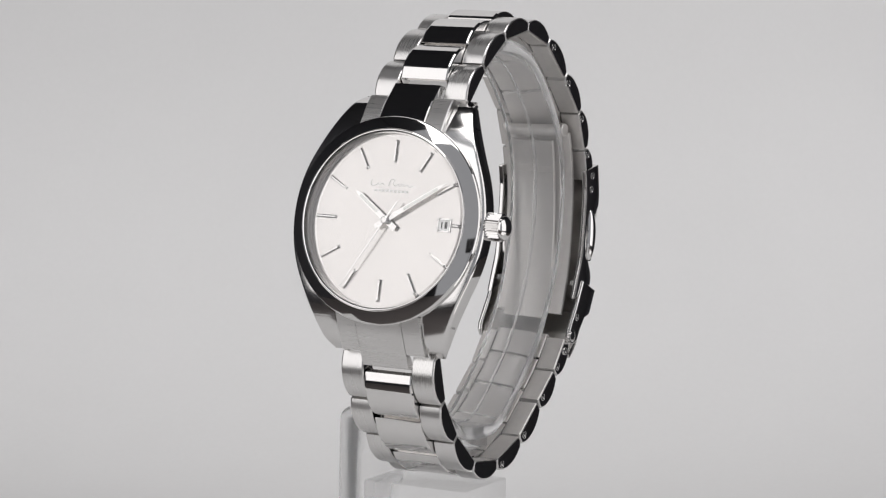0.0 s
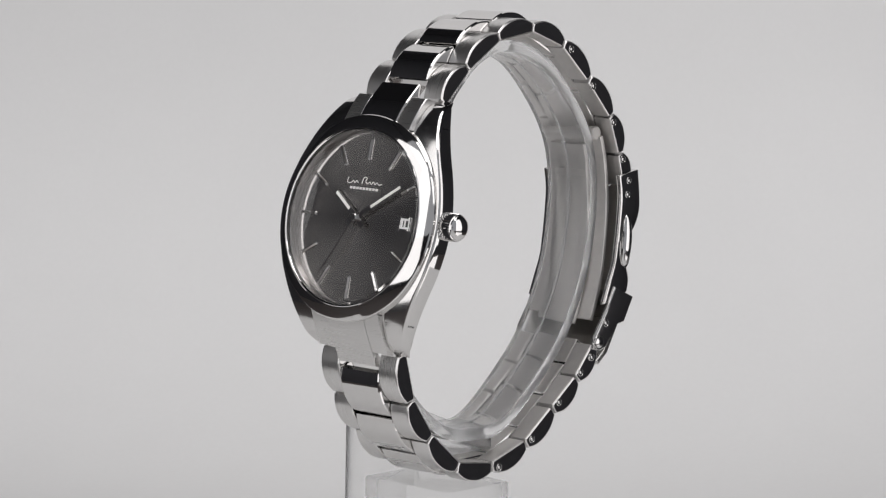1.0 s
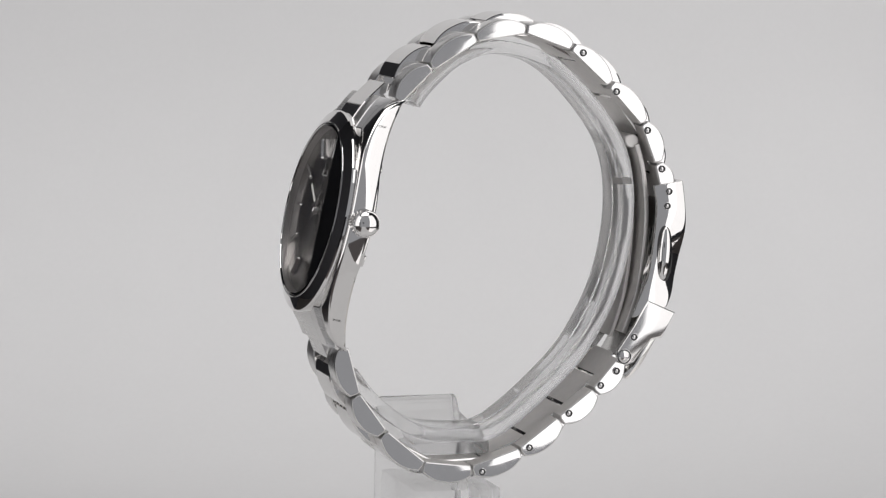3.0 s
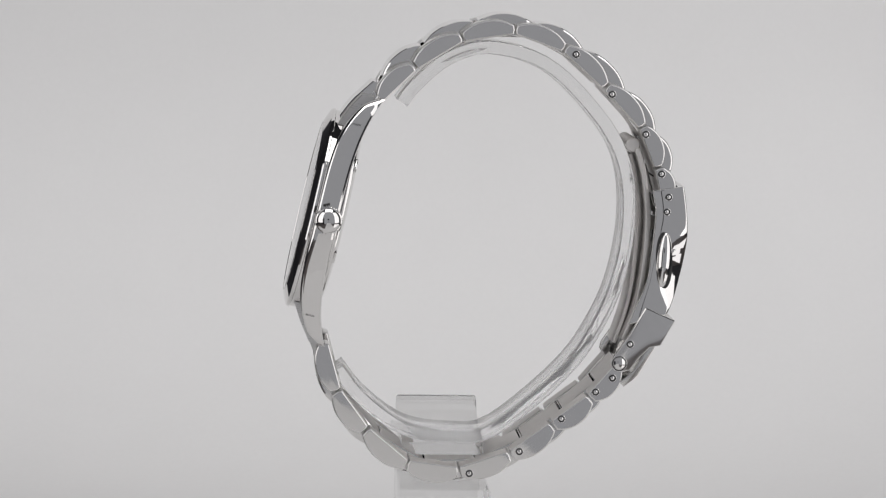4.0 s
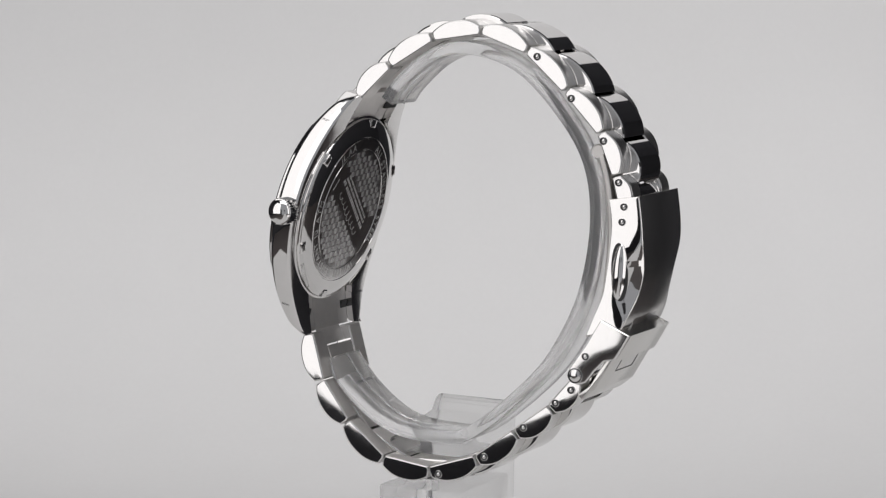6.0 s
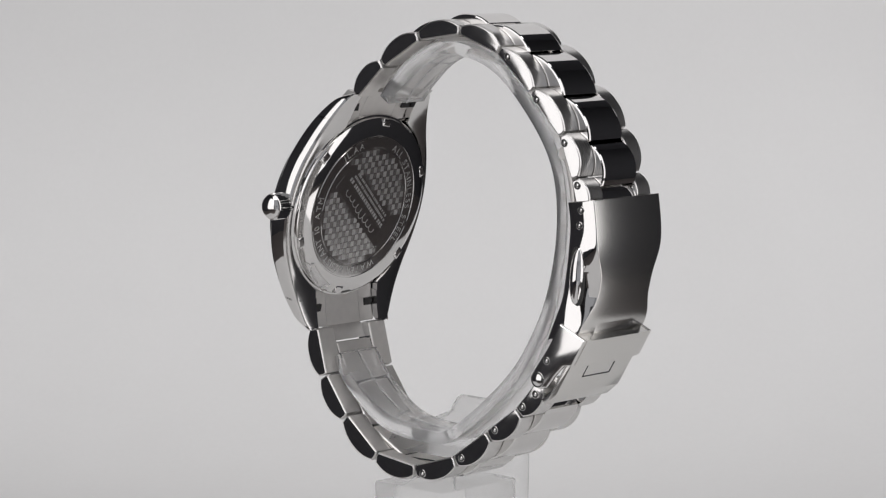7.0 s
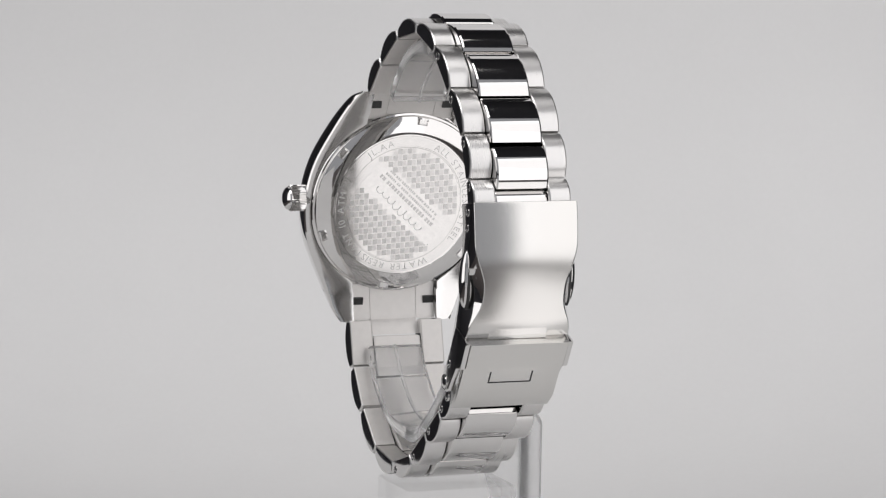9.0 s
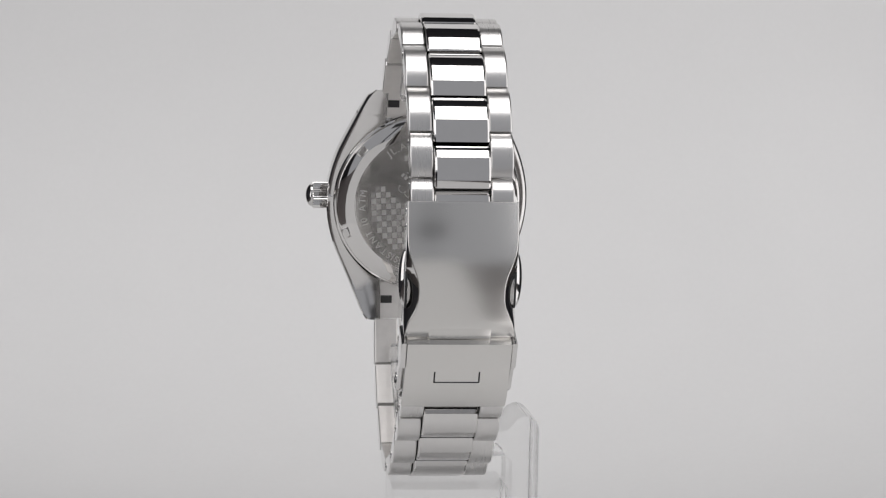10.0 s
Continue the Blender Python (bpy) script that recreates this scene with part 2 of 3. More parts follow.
def build_chain(chain, side, pins, count, crown_end, crown_mid, swell=0.0):
    for i in range(count):
        a, b = Vector(chain[i]), Vector(chain[i + 1])
        half = LINK_HALF + 0.35 * max(0, 1 - i / 3)
        for way in (-1, 1):
            v0, v1 = sorted((VC + way * half, VC + way * (CENTRE_HALF + 0.06)))
            bm = dome_sides(prism(link_outline(a, b, side, -0.95, 0.35 + swell, 1.6 + swell, 0.018), v0, v1, 0.22, 2, 1), 0.01)
            link = part("outer_link", matt_inside(bm, a, b, side, 2), (brushed, polished, dark_steel), watch, smooth=20)
            if way < 0 and i in pins:
                u, z = pins[i]
                pin(link, u, z, v0 - 0.02)
    s = 0.34
    while s < count - 0.2:
        e = min(s + 1, count + 0.1)
        a, b = chain_point(chain, s), chain_point(chain, e)
        low = 0.4 if e > count else 1.0          # the last one dips under the clasp
        bm = prism(link_outline(a, b, side, -0.7, crown_end * low, crown_mid * low, 0.012), VC - CENTRE_HALF, VC + CENTRE_HALF, 0.3, 2)
        part("centre_link", matt_inside(bm, a, b, side, 1), (polished, dark_steel), watch, smooth=20)
        s += 1


build_chain(UPPER, 1, {4: (17.8, 5.05), 5: (23.15, -0.6), 6: (28.2, -6.3), 7: (30.65, -12.0)}, 8, 1.6, 2.7)
build_chain(LOWER, -1, {4: (3.7, -56.2), 5: (10.95, -52.9), 6: (17.0, -48.0), 7: (21.9, -44.0)}, 8, 1.5, 2.5, 0.32)

# ---- clasp ----
def build_clasp():
    out = smooth_path([(33.9, -13.7), (34.45, -17.5), (34.65, -21.0), (34.4, -24.3), (33.75, -27.5), (32.9, -30.2), (31.9, -32.5)], 8)
    inn = smooth_path([(29.4, -14.4), (29.9, -17.5), (29.7, -21.5), (29.3, -25), (28.8, -28), (27.6, -31), (26.4, -34)], 8)
    n = len(out)
    rings = []
    for k in range(n):
        x = k / (n - 1)
        dip = math.exp(-abs((x - 0.6) / 0.22) ** 2.6)
        w = 7.55 - 1.65 * dip
        fr = 0.05 + 0.52 * dip
        o, i = Vector(out[k]), Vector(inn[k])
        s = o.lerp(i, fr)
        o2, s2 = o.lerp(i, 0.17), o.lerp(i, fr + 0.12)
        rings.append([(i.x, VC - 7.6, i.y), (s.x, VC - 7.6, s.y), (o.x, VC - w, o.y), (o.x, VC + w, o.y), (s.x, VC + 7.6, s.y), (i.x, VC + 7.6, i.y),
                      (i.x, VC + 6.8, i.y), (s2.x, VC + 6.8, s2.y), (o2.x, VC + w - 0.7, o2.y), (o2.x, VC - w + 0.7, o2.y), (s2.x, VC - 6.8, s2.y), (i.x, VC - 6.8, i.y)])
    bm = loft(rings)
    bmesh.ops.recalc_face_normals(bm, faces=bm.faces)
    for f in bm.faces:
        f.material_index = 0 if f.normal.x > 0.8 else 1
    bmesh.ops.bevel(bm, geom=[e for e in bm.edges if e.calc_face_angle(0) > 0.64], offset=0.12, segments=2, affect="EDGES", profile=0.5)
    cover = part("clasp_cover", bm, (satin, polished), watch, "waisted clasp cover with satin brushed outside", smooth=40)
    for way in (-1, 1):
        bm = bmesh.new()
        bmesh.ops.create_uvsphere(bm, u_segments=32, v_segments=20, radius=1)
        bmesh.ops.scale(bm, vec=(1.12, 1.0, 4.0), verts=bm.verts)
        ring = lathe([(0, 0.0), (0.9, 0.02), (1.0, 0.0), (1.0, -0.3), (0, -0.3)], 40, shut=False)
        bmesh.ops.scale(ring, vec=(1.22, 4.12, 1), verts=ring.verts)
        # flat dark oval, painted shade of the gap round the button
        part("button_gap_shade", ring, shade_and_marks, cover, m=mm_pose(31.3, VC + way * 7.63, -24.5) @ pose(0, 0, 0, 90 if way < 0 else -90, 0, 0) @ pose(0, 0, 0, 0, 0, 3))
        part("push_button", bm, polished, cover, "oval polished push button", mm_pose(31.3, VC + way * 7.5, -24.5, 0, 3, 0), smooth=80)
    part("lip", prism([(31.75, -31.3), (32.5, -31.1), (32.0, -32.75), (31.2, -32.9)], VC - 4.3, VC + 4.3, 0.15), satin, cover)
    for u, z in ((31.72, -15.3), (31.5, -17.45)):
        pin(cover, u, z, VC - 7.62, 0.4)
    # folding blades inside the cover
    blade = smooth_path([(25.6, -36.4), (27.5, -31.0), (28.4, -25.0), (28.7, -18.5), (28.0, -12.5), (26.9, -8.6)], 5)
    part("blade", strip(blade, -0.75, VC - 5.6, VC + 5.6, 0.12), dark_steel, watch)
    blade = smooth_path([(24.6, -37.2), (26.4, -31.5), (27.3, -25.0), (27.5, -18.5), (26.9, -12.5), (26.2, -9.6)], 5)
    part("blade", strip(blade, -0.55, VC - 3.2, VC + 3.2, 0.12), dark_steel, watch)
    bm = lathe([(0, -5.2), (0.9, -5.2), (1.05, -5.0), (1.05, 5.0), (0.9, 5.2), (0, 5.2)], 24, shut=False)
    part("hinge", bm, dark_steel, watch, m=mm_pose(26.6, VC, -8.0, 90, 0, 0))
    # the fold-over catch
    side = [(28.8, -31.4), (33.15, -33.3), (31.1, -37.0), (29.5, -37.3), (28.0, -38.9), (26.75, -40.6), (25.6, -41.0), (24.5, -40.7), (24.0, -39.7), (24.2, -38.7), (26.6, -35.2)]
    catch = part("fold_over_catch", prism([(28.9, -31.5), (33.2, -33.4), (31.1, -37.1), (30.3, -36.7), (31.9, -33.9), (28.6, -32.2)], VC - 7.19, VC + 7.19, 0.1),
                 (satin, polished), watch, "brushed fold-over safety catch", smooth=40)
    for way in (-1, 1):
        v0, v1 = sorted((VC + way * 7.98, VC + way * 7.2))
        part("side_plate", prism(side, v0, v1, 0.3, 3), soft_steel, catch)
    part("lower_plate", prism([(30.6, -36.6), (30.25, -37.6), (27.95, -41.6), (26.0, -43.2), (25.3, -42.5), (27.2, -41.0), (29.7, -36.6)], VC - 7.25, VC + 7.25, 0.12), satin, catch)
    # the engraved bracket on the plate
    face = Vector((27.95 - 30.25, -41.6 + 37.6)).normalized()
    nrm = Vector((-face.y, face.x))
    def on_plate(s, v, w, h):
        c = Vector((30.25, -37.6)) + face * s
        p = [c - face * h / 2 - nrm * 0.1, c + face * h / 2 - nrm * 0.1, c + face * h / 2 + nrm * 0.03, c - face * h / 2 + nrm * 0.03]
        return prism([tuple(q) for q in p], v - w / 2, v + w / 2)
    part("engraved_line", on_plate(1.9, VC, 6.2, 0.2), shade_and_marks, catch)
    for way in (-1, 1):
        part("engraved_line", on_plate(1.0, VC + way * 3.1, 0.22, 1.9), shade_and_marks, catch)
    a, b = Vector((33.0, -33.4)), Vector((30.8, -37.0))
    out2 = Vector((b.y - a.y, a.x - b.x)).normalized() * -1
    for v, w in ((-4.4, 2.2), (-1.2, 2.6), (1.4, 1.0), (4.0, 2.4)):
        p = a.lerp(b, 0.36), a.lerp(b, 0.56)
        part("engraved_bar", prism([tuple(p[0] - out2 * 0.1), tuple(p[1] - out2 * 0.1), tuple(p[1] + out2 * 0.012), tuple(p[0] + out2 * 0.012)], VC + v - w / 2, VC + v + w / 2), etch, catch)
    pin(catch, 25.15, -39.65, VC - 7.98, 0.95, 0.3)
    pin(catch, 26.65, -36.8, VC - 7.98, 0.42)
    pin(catch, 24.3, -41.9, VC - 7.3, 0.42)


build_clasp()

# ---- case: x to three o'clock, y to twelve, z out of the dial ----
TILT = 12.7
hub = Vector((-20.0, VC + 0.2, -18.2))
tw = Vector((math.sin(radians(TILT)), 0, math.cos(radians(TILT))))
nm = Vector((-math.cos(radians(TILT)), 0, math.sin(radians(TILT))))
origin = hub - nm * 0.8
CASE = Matrix(((0, tw.x, nm.x, origin.x * MM), (-1, tw.y, nm.y, origin.y * MM), (0, tw.z, nm.z, origin.z * MM), (0, 0, 0, 1)))


def case_front(s):
    return 0.25 - 4.4 * abs(s / 18.3) ** 4


def case_back(s):
    return -3.0 - 2.7 * abs(s / 18.3) ** 3.2


def case_half(s):
    """Half the case's width: round at the middle, then straight down to the lug tips."""
    s = abs(s)
    return 15.4 - 0.0252 * s * s if s < 8.76 else 17.32 - 0.441 * s


def case_ring(s, x0=None):
    """The case's cross-section at s; with x0, only the lug outside of it."""
    w, f, b = case_half(s), case_front(s), case_back(s)
    e = max(0.0, abs(s) - 16.6) / 1.7
    f -= 1.0 * e * e
    w -= 0.4 * e * e
    outer = [(w - 0.7, s, b), (w - 0.3, s, b + 0.12), (w - 0.08, s, b + 0.4), (w - 0.02, s, (b + f) / 2 - 0.4), (w - 0.02, s, f - 0.6), (w - 0.08, s, f - 0.32), (w - 0.26, s, f - 0.1), (w - 0.5, s, f)]
    if x0 is None:
        xl = min(max(6.9, math.sqrt(max(0.0, 14.35 ** 2 - s * s))), w - 1.0)
        outer = [(xl, s, -2.4), (xl + 0.02, s, b)] + outer
        xi = math.sqrt(max(0.0, 12.55 ** 2 - s * s))
        outer += [(xi, s, f), (xi, s, -0.6 if xi else f)]
        return outer + [(-x, y, z) for x, y, z in reversed(outer)]
    inner = [(max(x0, x), y, z) for x, y, z in outer]
    return inner + [(x0, s, f), (x0, s, b)]


def finish_steel(bm):
    """Polished all round, a little softer above and below."""
    bmesh.ops.remove_doubles(bm, verts=bm.verts, dist=1e-4)
    bmesh.ops.recalc_face_normals(bm, faces=bm.faces)
    for f in bm.faces:
        f.material_index = 1 if abs(f.normal.z) > 0.75 else 0
    return bm


def build_case():
    N = 58
    bm = finish_steel(loft([case_ring(-14.2 + 28.4 * k / N) for k in range(N + 1)]))
    body = part("case", bm, (polished, soft_steel), watch, "polished tonneau steel case with tapering lugs", CASE, smooth=32)
    for way in (-1, 1):
        for hand_side in (-1, 1):
            rings = [[(x * hand_side, y, z) for x, y, z in case_ring(way * (13.9 + 4.4 * k / 12), 6.75)] for k in range(13)]
            part("lug", finish_steel(loft(rings)), (polished, soft_steel), body, smooth=32)
    return body


case = build_case()
part("bezel", lathe([(12.62, 1.2), (12.64, 1.62), (12.7, 1.72), (12.82, 1.74), (12.92, 1.68), (12.95, 1.62), (13.0, 1.64), (14.5, 1.02), (14.72, 0.88), (14.84, 0.68), (14.86, 0.42), (14.72, 0.3), (14.7, -1.0), (12.62, -1.0)], 160),
     polished, watch, "polished round steel bezel", CASE, smooth=16)
DIAL = CASE @ mm_pose(0, 0, -0.35)      # the dial lies below the rim
part("rehaut", lathe([(12.6, 1.5), (12.6, -0.75), (12.3, -0.75), (12.25, -0.33), (12.45, 1.1)], 128), rehaut_metal, watch, "dark ring between dial and glass", CASE, smooth=25)
dial = part("dial", lathe([(0, 0), (4, 0), (8, 0), (12.4, 0), (12.4, -0.4), (0, -0.4)], 96, shut=False), dial_metal, watch, "dark grey sunburst dial", DIAL)
part("crystal", lathe([(0, 1.72), (12.3, 1.68), (12.6, 1.55), (12.6, 0.95), (12.3, 0.9), (0, 0.9)], 96, shut=False), crystal_glass, watch,
     "flat clear watch glass", CASE, shadow=False, smooth=15)


def marker(y0, y1, hour):
    """A raised baton with a ridge along its middle and sloping ends."""
    rings = []
    for y, k in ((y0, 0.0), (y0 + 0.22, 1.0), (y1 - 0.22, 1.0), (y1, 0.0)):
        w, h = 0.24, 0.12 + 0.26 * k
        rings.append([(-w, y, 0), (-w, y, 0.1), (-0.08, y, h), (0.08, y, h), (w, y, 0.1), (w, y, 0)])
    part("hour_marker", loft(rings), polished, dial, m=pose(0, 0, 0, 0, 0, -hour * 30), smooth=15)


for hour in (12, 1, 2, 4, 5, 6, 7, 8, 9, 10, 11):
    marker(8.3, 11.5, hour)
marker(10.2, 11.5, 3)
frame_bm = bmesh.new()
for x0, x1, y0, y1 in ((7.8, 8.05, -0.98, 0.98), (9.75, 10.0, -0.98, 0.98), (8.05, 9.75, 0.73, 0.98), (8.05, 9.75, -0.98, -0.73)):
    add_mesh(frame_bm, box(x0, x1, y0, y1, -0.05, 0.14, 0.03))
window = part("date_window", frame_bm, polished, dial, "polished frame of the date window")
part("date_disc", box(8.04, 9.76, -0.74, 0.74, -0.1, 0.03), white_ink, window)
for dx, w in ((8.55, 0.2), (9.2, 0.42)):
    part("printed_bar", box(dx - w / 2, dx + w / 2, -0.45, 0.45, 0.02, 0.045), shade_and_marks, window)


def hand(name, length, tail, w0, w1, z, angle, lumed):
    bm = bmesh.new()
    pts = [(-w0 / 2, -tail), (w0 / 2, -tail), (w0 / 2, 0), (w1 / 2, length * 0.86), (0, length), (-w1 / 2, length * 0.86), (-w0 / 2, 0)]
    top = [bm.verts.new((x, y, z + 0.1)) for x, y in pts]
    low = [bm.verts.new((x, y, z)) for x, y in pts]
    bm.faces.new(top)
    bm.faces.new(low[::-1])
    for i in range(len(pts)):
        j = (i + 1) % len(pts)
        bm.faces.new((top[i], low[i], low[j], top[j]))
    ob = part(name, bm, polished, watch, m=DIAL @ pose(0, 0, 0, 0, 0, -angle), smooth=20)
    if lumed:
        part("lume_strip", box(-w0 * 0.27, w0 * 0.27, length * 0.3, length * 0.86, z + 0.08, z + 0.14, 0.02), lume, ob)
    return ob


hand("hour_hand", 6.6, 1.9, 0.85, 0.75, 0.5, 306, True)
hand("minute_hand", 10.6, 1.9, 0.75, 0.6, 0.75, 57, True)
hand("second_hand", 11.5, 3.2, 0.24, 0.14, 1.0, 211, False)
part("hand_hub", lathe([(0, 1.3), (0.4, 1.28), (0.55, 1.15), (0.55, 0.4), (0, 0.4)], 32, shut=False), polished, watch, m=DIAL)

# maker's name as a plain looping stroke, and the small line under it as a row of bars
def stroke(points, wide, z=0.02):
    """A flat inked line of even width through the points."""
    p = [Vector(q) for q in smooth_path(points, 6)]
    bm = bmesh.new()
    left, right = [], []
    for i, q in enumerate(p):
        d = (p[min(i + 1, len(p) - 1)] - p[max(i - 1, 0)]).normalized() * wide / 2
        left.append(bm.verts.new((q.x - d.y, q.y + d.x, z)))
        right.append(bm.verts.new((q.x + d.y, q.y - d.x, z)))
    for i in range(len(p) - 1):
        bm.faces.new((left[i], right[i], right[i + 1], left[i + 1]))
    return bm


part("printed_stroke", stroke([(-3.3, 5.7), (-3.4, 4.95), (-2.7, 4.9), (-2.3, 5.25), (-2.0, 4.95), (-1.6, 5.25), (-1.3, 4.95)], 0.13), grey_ink, dial)
part("printed_stroke", stroke([(-0.6, 4.85), (-0.3, 5.8), (0.3, 5.75), (0.1, 5.3), (0.5, 4.95), (0.9, 5.25), (1.2, 4.95), (1.6, 5.3), (1.9, 4.95), (2.3, 5.25), (2.7, 4.95), (3.3, 5.1)], 0.13), grey_ink, dial)
for k in range(9):
    part("printed_bar", box(-2.75 + 0.62 * k, -2.75 + 0.62 * k + 0.46, 4.05, 4.4, 0.0, 0.03), grey_ink, dial)


def build_crown():
    n = 32
    rings = []
    for x, r, ridge in ((14.4, 1.45, 0), (15.1, 1.45, 0), (15.15, 1.8, 0), (15.28, 1.98, 1), (17.3, 1.98, 1), (17.45, 1.85, 0), (17.5, 1.72, 0), (17.75, 1.7, 0), (18.0, 1.52, 0), (18.25, 1.12, 0), (18.4, 0.65, 0), (18.46, 0.2, 0), (18.465, 0.03, 0)):
        ring = []
        for k in range(n * 2):
            a = math.pi * k / n
            q = r - (0.24 if ridge and k % 2 else 0)
            ring.append((x, q * math.cos(a), q * math.sin(a)))
        rings.append(ring)
    part("crown", loft(rings), polished, watch, "fluted polished winding crown", CASE @ mm_pose(0, 0.45, -1.6), smooth=30)


build_crown()


def build_end_links():
    """Fitted pieces between the lugs, a raised tongue between two brushed cheeks."""
    tongues = {1: [(13.2, 0.2), (15.5, -0.75), (17.0, -1.5), (18.5, -2.5), (20.2, -3.7)], -1: [(13.2, 0.0), (15.5, -1.35), (17.0, -2.4), (18.4, -3.4), (20.3, -4.7)]}
    for way in (1, -1):
        tongue = smooth_path(tongues[way], 4)
        plain = way < 0
        c = 0.03 if plain else 0.14
        for x0, x1, mat, name in ((-6.68, -3.75, brushed, "end_cheek"), (-3.7, 3.7, polished if way > 0 else brushed, "end_link"), (3.75, 6.68, brushed, "end_cheek")):
            rings = []
            for s, f in tongue:
                if name == "end_cheek":
                    if s > 18.45:
                        break
                    f -= 0.02 if plain else 0.25
                b = min(case_back(min(s, 18.3)) + 1.1, f - 0.9) if s < 18.4 else f - 1.5
                rings.append([(x0, way * s, b), (x0, way * s, f - c), (x0 + c, way * s, f), (x1 - c, way * s, f), (x1, way * s, f - c), (x1, way * s, b)])
            bm = loft(rings)
            bmesh.ops.recalc_face_normals(bm, faces=bm.faces)
            for face in bm.faces:
                face.material_index = 1 if face.normal.z < -0.6 else 0
            end = part(name, bm, (mat, dark_steel), watch, m=CASE, smooth=22)
            if name == "end_cheek":
                mid = (x0 + x1) / 2 * 1.1
                # solid dark block in place of the shaded spring bar hole
                part("bar_slot_shade", box(mid - 0.85, mid + 0.85, way * 15.7 - 0.55, way * 15.7 + 0.55, case_back(15.7) + 0.85, case_back(15.7) + 1.6), shade_and_marks, end)


build_end_links()


def ring_text(words, radius, height, start, mat_parent, name):
    """Letters along a circle on the case back, read clockwise from behind, start in degrees."""
    bm = bmesh.new()
    a = start
    for ch in words:
        if ch == " ":
            a -= 4.6
            continue
        cu = bpy.data.curves.new("letter", "FONT")
        cu.body, cu.size, cu.extrude, cu.align_x = ch, height * 1.4, 0.03, "CENTER"
        tmp = new("letter", cu)
        me = bpy.data.meshes.new_from_object(tmp.evaluated_get(bpy.context.evaluated_depsgraph_get()))
        wide = max((v.co.x for v in me.vertices), default=0) - min((v.co.x for v in me.vertices), default=0)
        step = math.degrees((wide + 0.32) / radius)
        a -= step / 2
        me.transform(pose(0, 0, 0, 0, 0, a - 90) @ Matrix.Translation((0, radius - height / 2, 0)))
        bm.from_mesh(me)
        a -= step / 2
        bpy.data.objects.remove(tmp)
        bpy.data.meshes.remove(me)
        bpy.data.curves.remove(cu)
    return tagged(part(name, bm, etch, mat_parent, m=BACK, smooth=20), "ring of engraved letters: " + words, kind="stuff")


BACK = pose(0, 0, 0, 0, 180, 0) @ mm_pose(0, 0, 4.19)      # the case back's own space, seen from behind


def build_case_back():
    prof = [(0, -4.20), (9.05, -4.20), (9.1, -4.12), (9.26, -4.12), (9.31, -4.20), (10.85, -4.20), (10.9, -4.11), (11.08, -4.11), (11.14, -4.19), (12.3, -4.08), (13.3, -3.84),
            (13.75, -3.66), (13.85, -3.5), (13.88, -3.3), (14.15, -3.25), (14.28, -3.1), (14.3, -2.8), (14.3, -1.8), (0, -1.8)]
    bm = lathe(prof, 128, shut=False)
    for f in bm.faces:
        c = f.calc_center_median()
        f.material_index = 1 if c.z < -4.0 and math.hypot(c.x, c.y) < 10.86 else 0
    back = part("case_back", bm, (polished, etched_ground), watch, "polished round screwed case back with engraving", CASE, smooth=25)
    for k in range(6):
        bm = box(-0.85, 0.85, 12.55, 13.75, -0.6, -0.17, 0.08)
        add_mesh(bm, box(-0.55, 0.55, 12.8, 13.5, -0.3, -0.165))
        part("key_notch", bm, soft_steel, back, m=BACK @ pose(0, 0, 0, 0, 0, 51.5 + 60 * k))
    # woven ground of small bricks cut off by a circle, one half of each matt and the other bright
    bm = bmesh.new()
    for r in range(-9, 10):
        for c in range(-13, 14):
            x, y = c * 0.75, r * 0.94
            if math.hypot(abs(x) + 0.3, abs(y) + 0.3) < 9.1 and not -2.3 < (y + 0.9 * x) / 1.345 < 3.0:
                n0 = len(bm.faces)
                matt = (c + r) % 2 == 0
                add_mesh(bm, box(x - (0.33 if matt else 0.375), x + (0.375 if matt else 0.33), y - 0.42, y + 0.42, -0.05, 0.02 if matt else 0.014))
                bm.faces.ensure_lookup_table()
                for f in bm.faces[n0:]:
                    f.material_index = 0 if matt else 1
    tagged(part("engraved_pattern", bm, (etch, fine_etch), back, m=BACK @ pose(0, 0, 0, 0, 0, 4), smooth=20), "woven ground of fine engraved bricks", kind="stuff")
    # the slanting name band and lines of small writing, as plain bars
    slant = BACK @ pose(0, 0, 0, 0, 0, -42)
    part("engraved_bar", box(-7.7, 7.7, -2.15, 0.05, -0.05, 0.03), black_etch, back, m=slant)
    dice = random.Random(4)
    for d, half_w, h in ((0.75, 6.2, 0.58), (1.6, 5.8, 0.36), (2.3, 5.5, 0.36)):
        bm = bmesh.new()
        x = -half_w
        while x < half_w - 0.3:
            w = h * dice.uniform(0.55, 0.95)
            add_mesh(bm, box(x, x + w, d - h / 2, d + h / 2, -0.05, 0.03))
            x += w + h * dice.choice((0.35, 0.35, 0.35, 0.9))
        tagged(part("engraved_bar", bm, etch, back, m=slant), "row of fine engraved marks", kind="stuff")
    loops = []
    swing = 0.5
    for k in range(64):
        if k % 8 == 0:
            swing = dice.uniform(0.25, 0.8)
        loops.append((-5.5 + 0.172 * k + 0.3 * math.cos(k * 0.85), -1.05 + swing * math.sin(k * 0.85)))
    part("engraved_stroke", stroke(loops, 0.13, 0.036), etch, back, m=slant)
    ring_text("WATER RESISTANT 10 ATM", 10.05, 1.05, 298, back, "engraved_writing")
    ring_text("ALL STAINLESS STEEL", 10.05, 1.05, 66, back, "engraved_writing")
    ring_text("JL.AA", 10.05, 1.05, 130, back, "engraved_writing")
    return back


case_back_ob = build_case_back()

# ---- the acrylic stand ----
stand = new("display_stand")
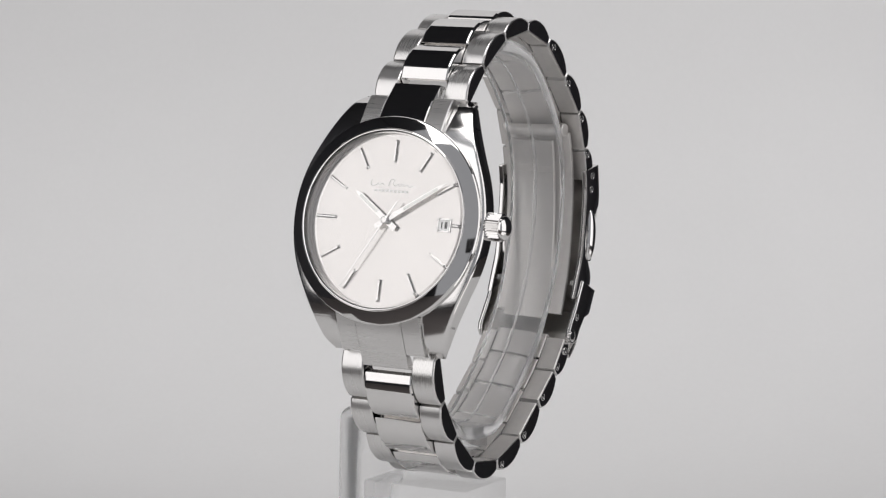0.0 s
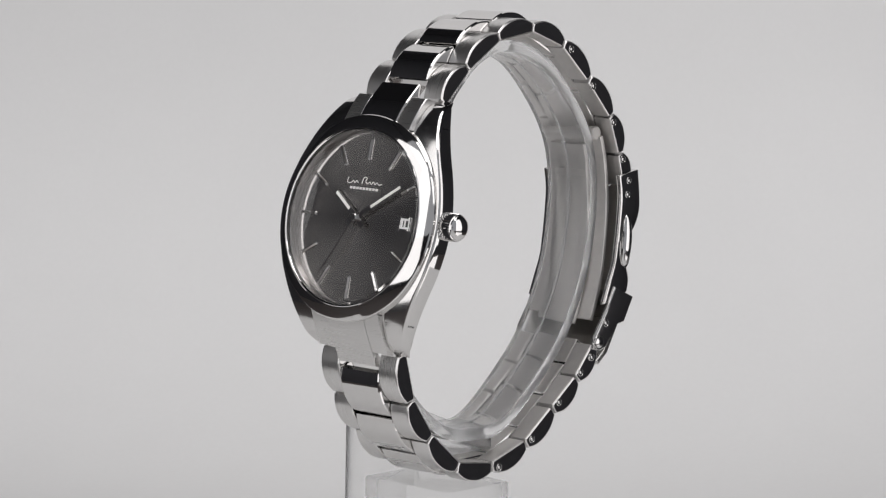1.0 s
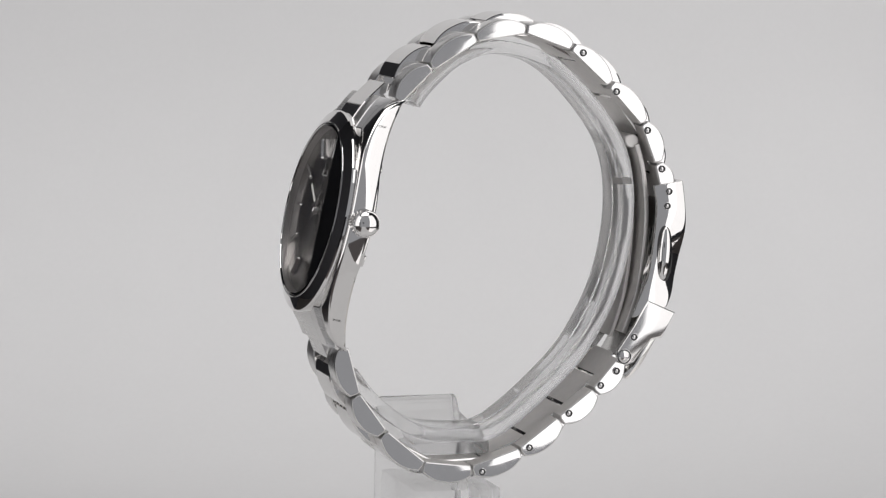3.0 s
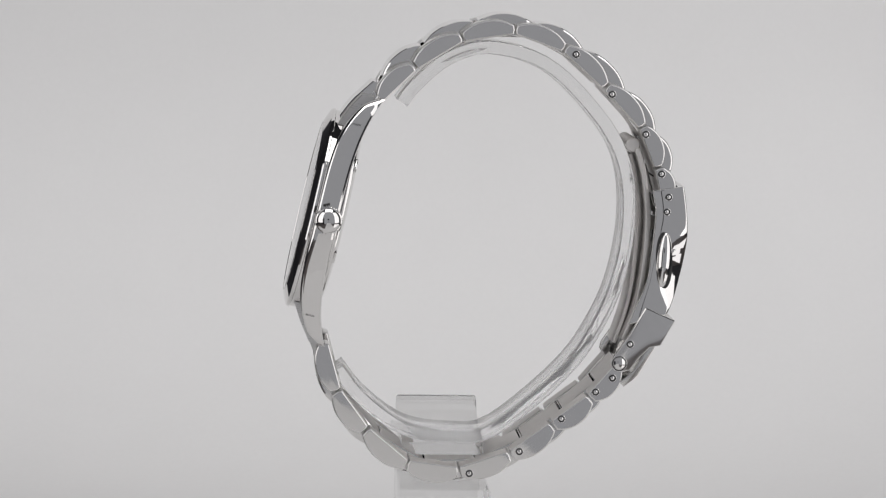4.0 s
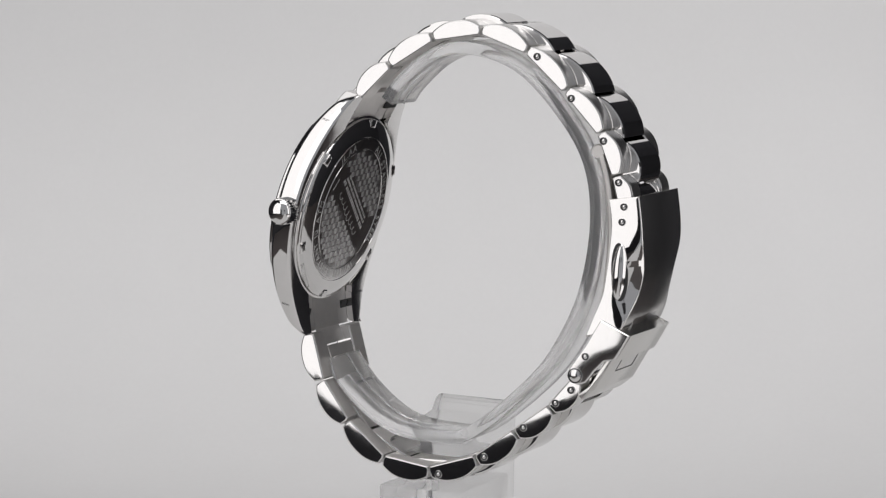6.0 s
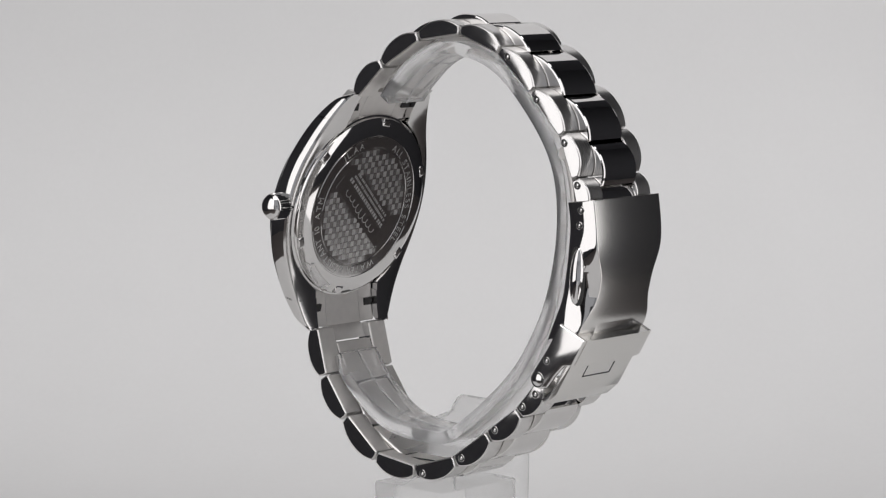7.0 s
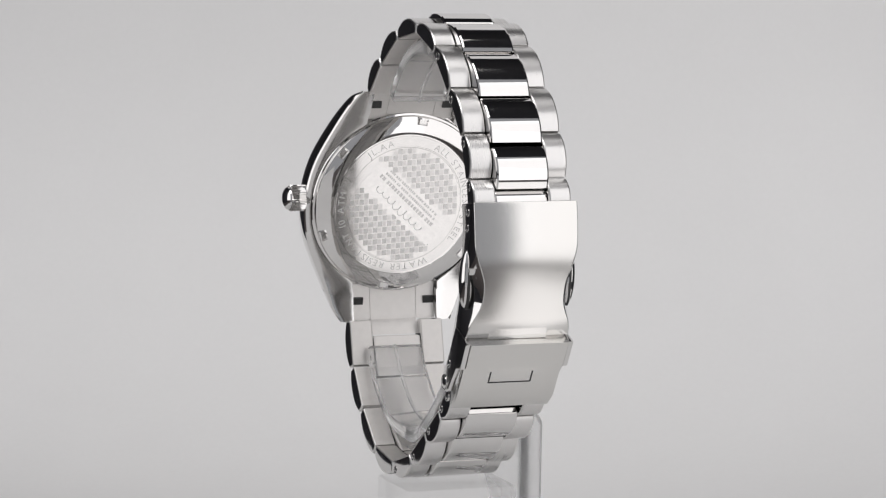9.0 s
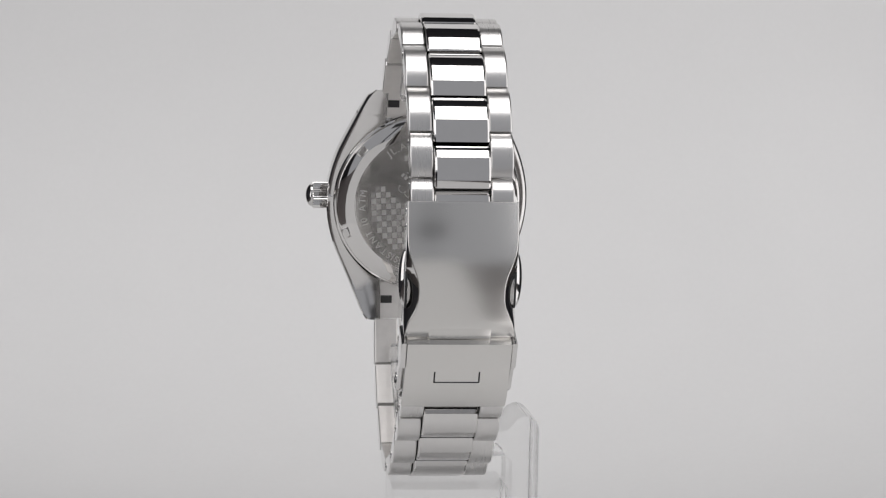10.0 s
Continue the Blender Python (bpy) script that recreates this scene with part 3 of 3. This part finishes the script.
tagged(stand, "clear acrylic watch stand with an open cuff on a bent foot", "stand")


def build_stand():
    inner = smooth_path([(-14.9, -40.8), (-11.4, -45.1), (-5.6, -49.2), (1.1, -50.3), (7.0, -49.3), (16.5, -41.2), (21.3, -34.4), (24.3, -26.9), (25.5, -17.8), (24.2, -9.8),
                         (19.7, -3.0), (13.2, 2.8), (5.6, 4.8), (0.0, 3.2), (-4.4, -0.6), (-6.2, -3.0)], 5)
    part("cuff", strip(inner, -1.85, VC - 5.1, VC + 3.5, 0.3), acrylic, stand, "open clear acrylic cuff inside the bracelet")
    part("rib", strip(inner, 0.25, VC - 1.2, VC - 0.7, 0.1), acrylic, stand)
    # the bent bar that carries the cuff: a short arm over an upright, its free corners rounded
    def slab(outline, u0, u1, bevel):
        bm = bmesh.new()
        a = [bm.verts.new((u0, v, z)) for v, z in outline]
        b = [bm.verts.new((u1, v, z)) for v, z in outline]
        bm.faces.new(a)
        bm.faces.new(b[::-1])
        for i in range(len(outline)):
            j = (i + 1) % len(outline)
            bm.faces.new((a[i], b[i], b[j], a[j]))
        bmesh.ops.recalc_face_normals(bm, faces=bm.faces)
        bmesh.ops.bevel(bm, geom=bm.edges[:], offset=bevel, segments=2, affect="EDGES", profile=0.5)
        return bm

    bend = [(13.9 - 2.2 + 2.2 * math.sin(radians(a)), -48.1 - 2.2 + 2.2 * math.cos(radians(a))) for a in range(0, 91, 15)]
    bar = [(9.9, -84.5), (9.9, -55.0), (8.9, -54.2), (-4.8, -54.2), (-4.8, -52.3), (9.2, -50.2), (10.6, -48.5)] + bend + [(13.9, -84.5)]
    part("arm", slab(bar, -6.1, 6.0, 0.35), arm_acrylic, stand, "bent clear acrylic arm and upright")
    part("foot", slab([(-7.6, -84.5), (-7.6, -58.8), (9.5, -58.8), (9.5, -84.5)], -6.3, 7.0, 0.4), faint_acrylic, stand, "clear acrylic block")


build_stand()


# ---- the turntable's turn ----
def motions():
    rows = []
    for t in range(11):
        rows.append((t, pose(0, 0, FLOOR * MM, 0, 0, 65.588 - 3.54 - 14.575 * t)))
    walk(watch, rows)
    walk(stand, rows)
    walk(turntable, [(t, m @ pose(0, 0, -FLOOR * MM)) for t, m in rows])


motions()
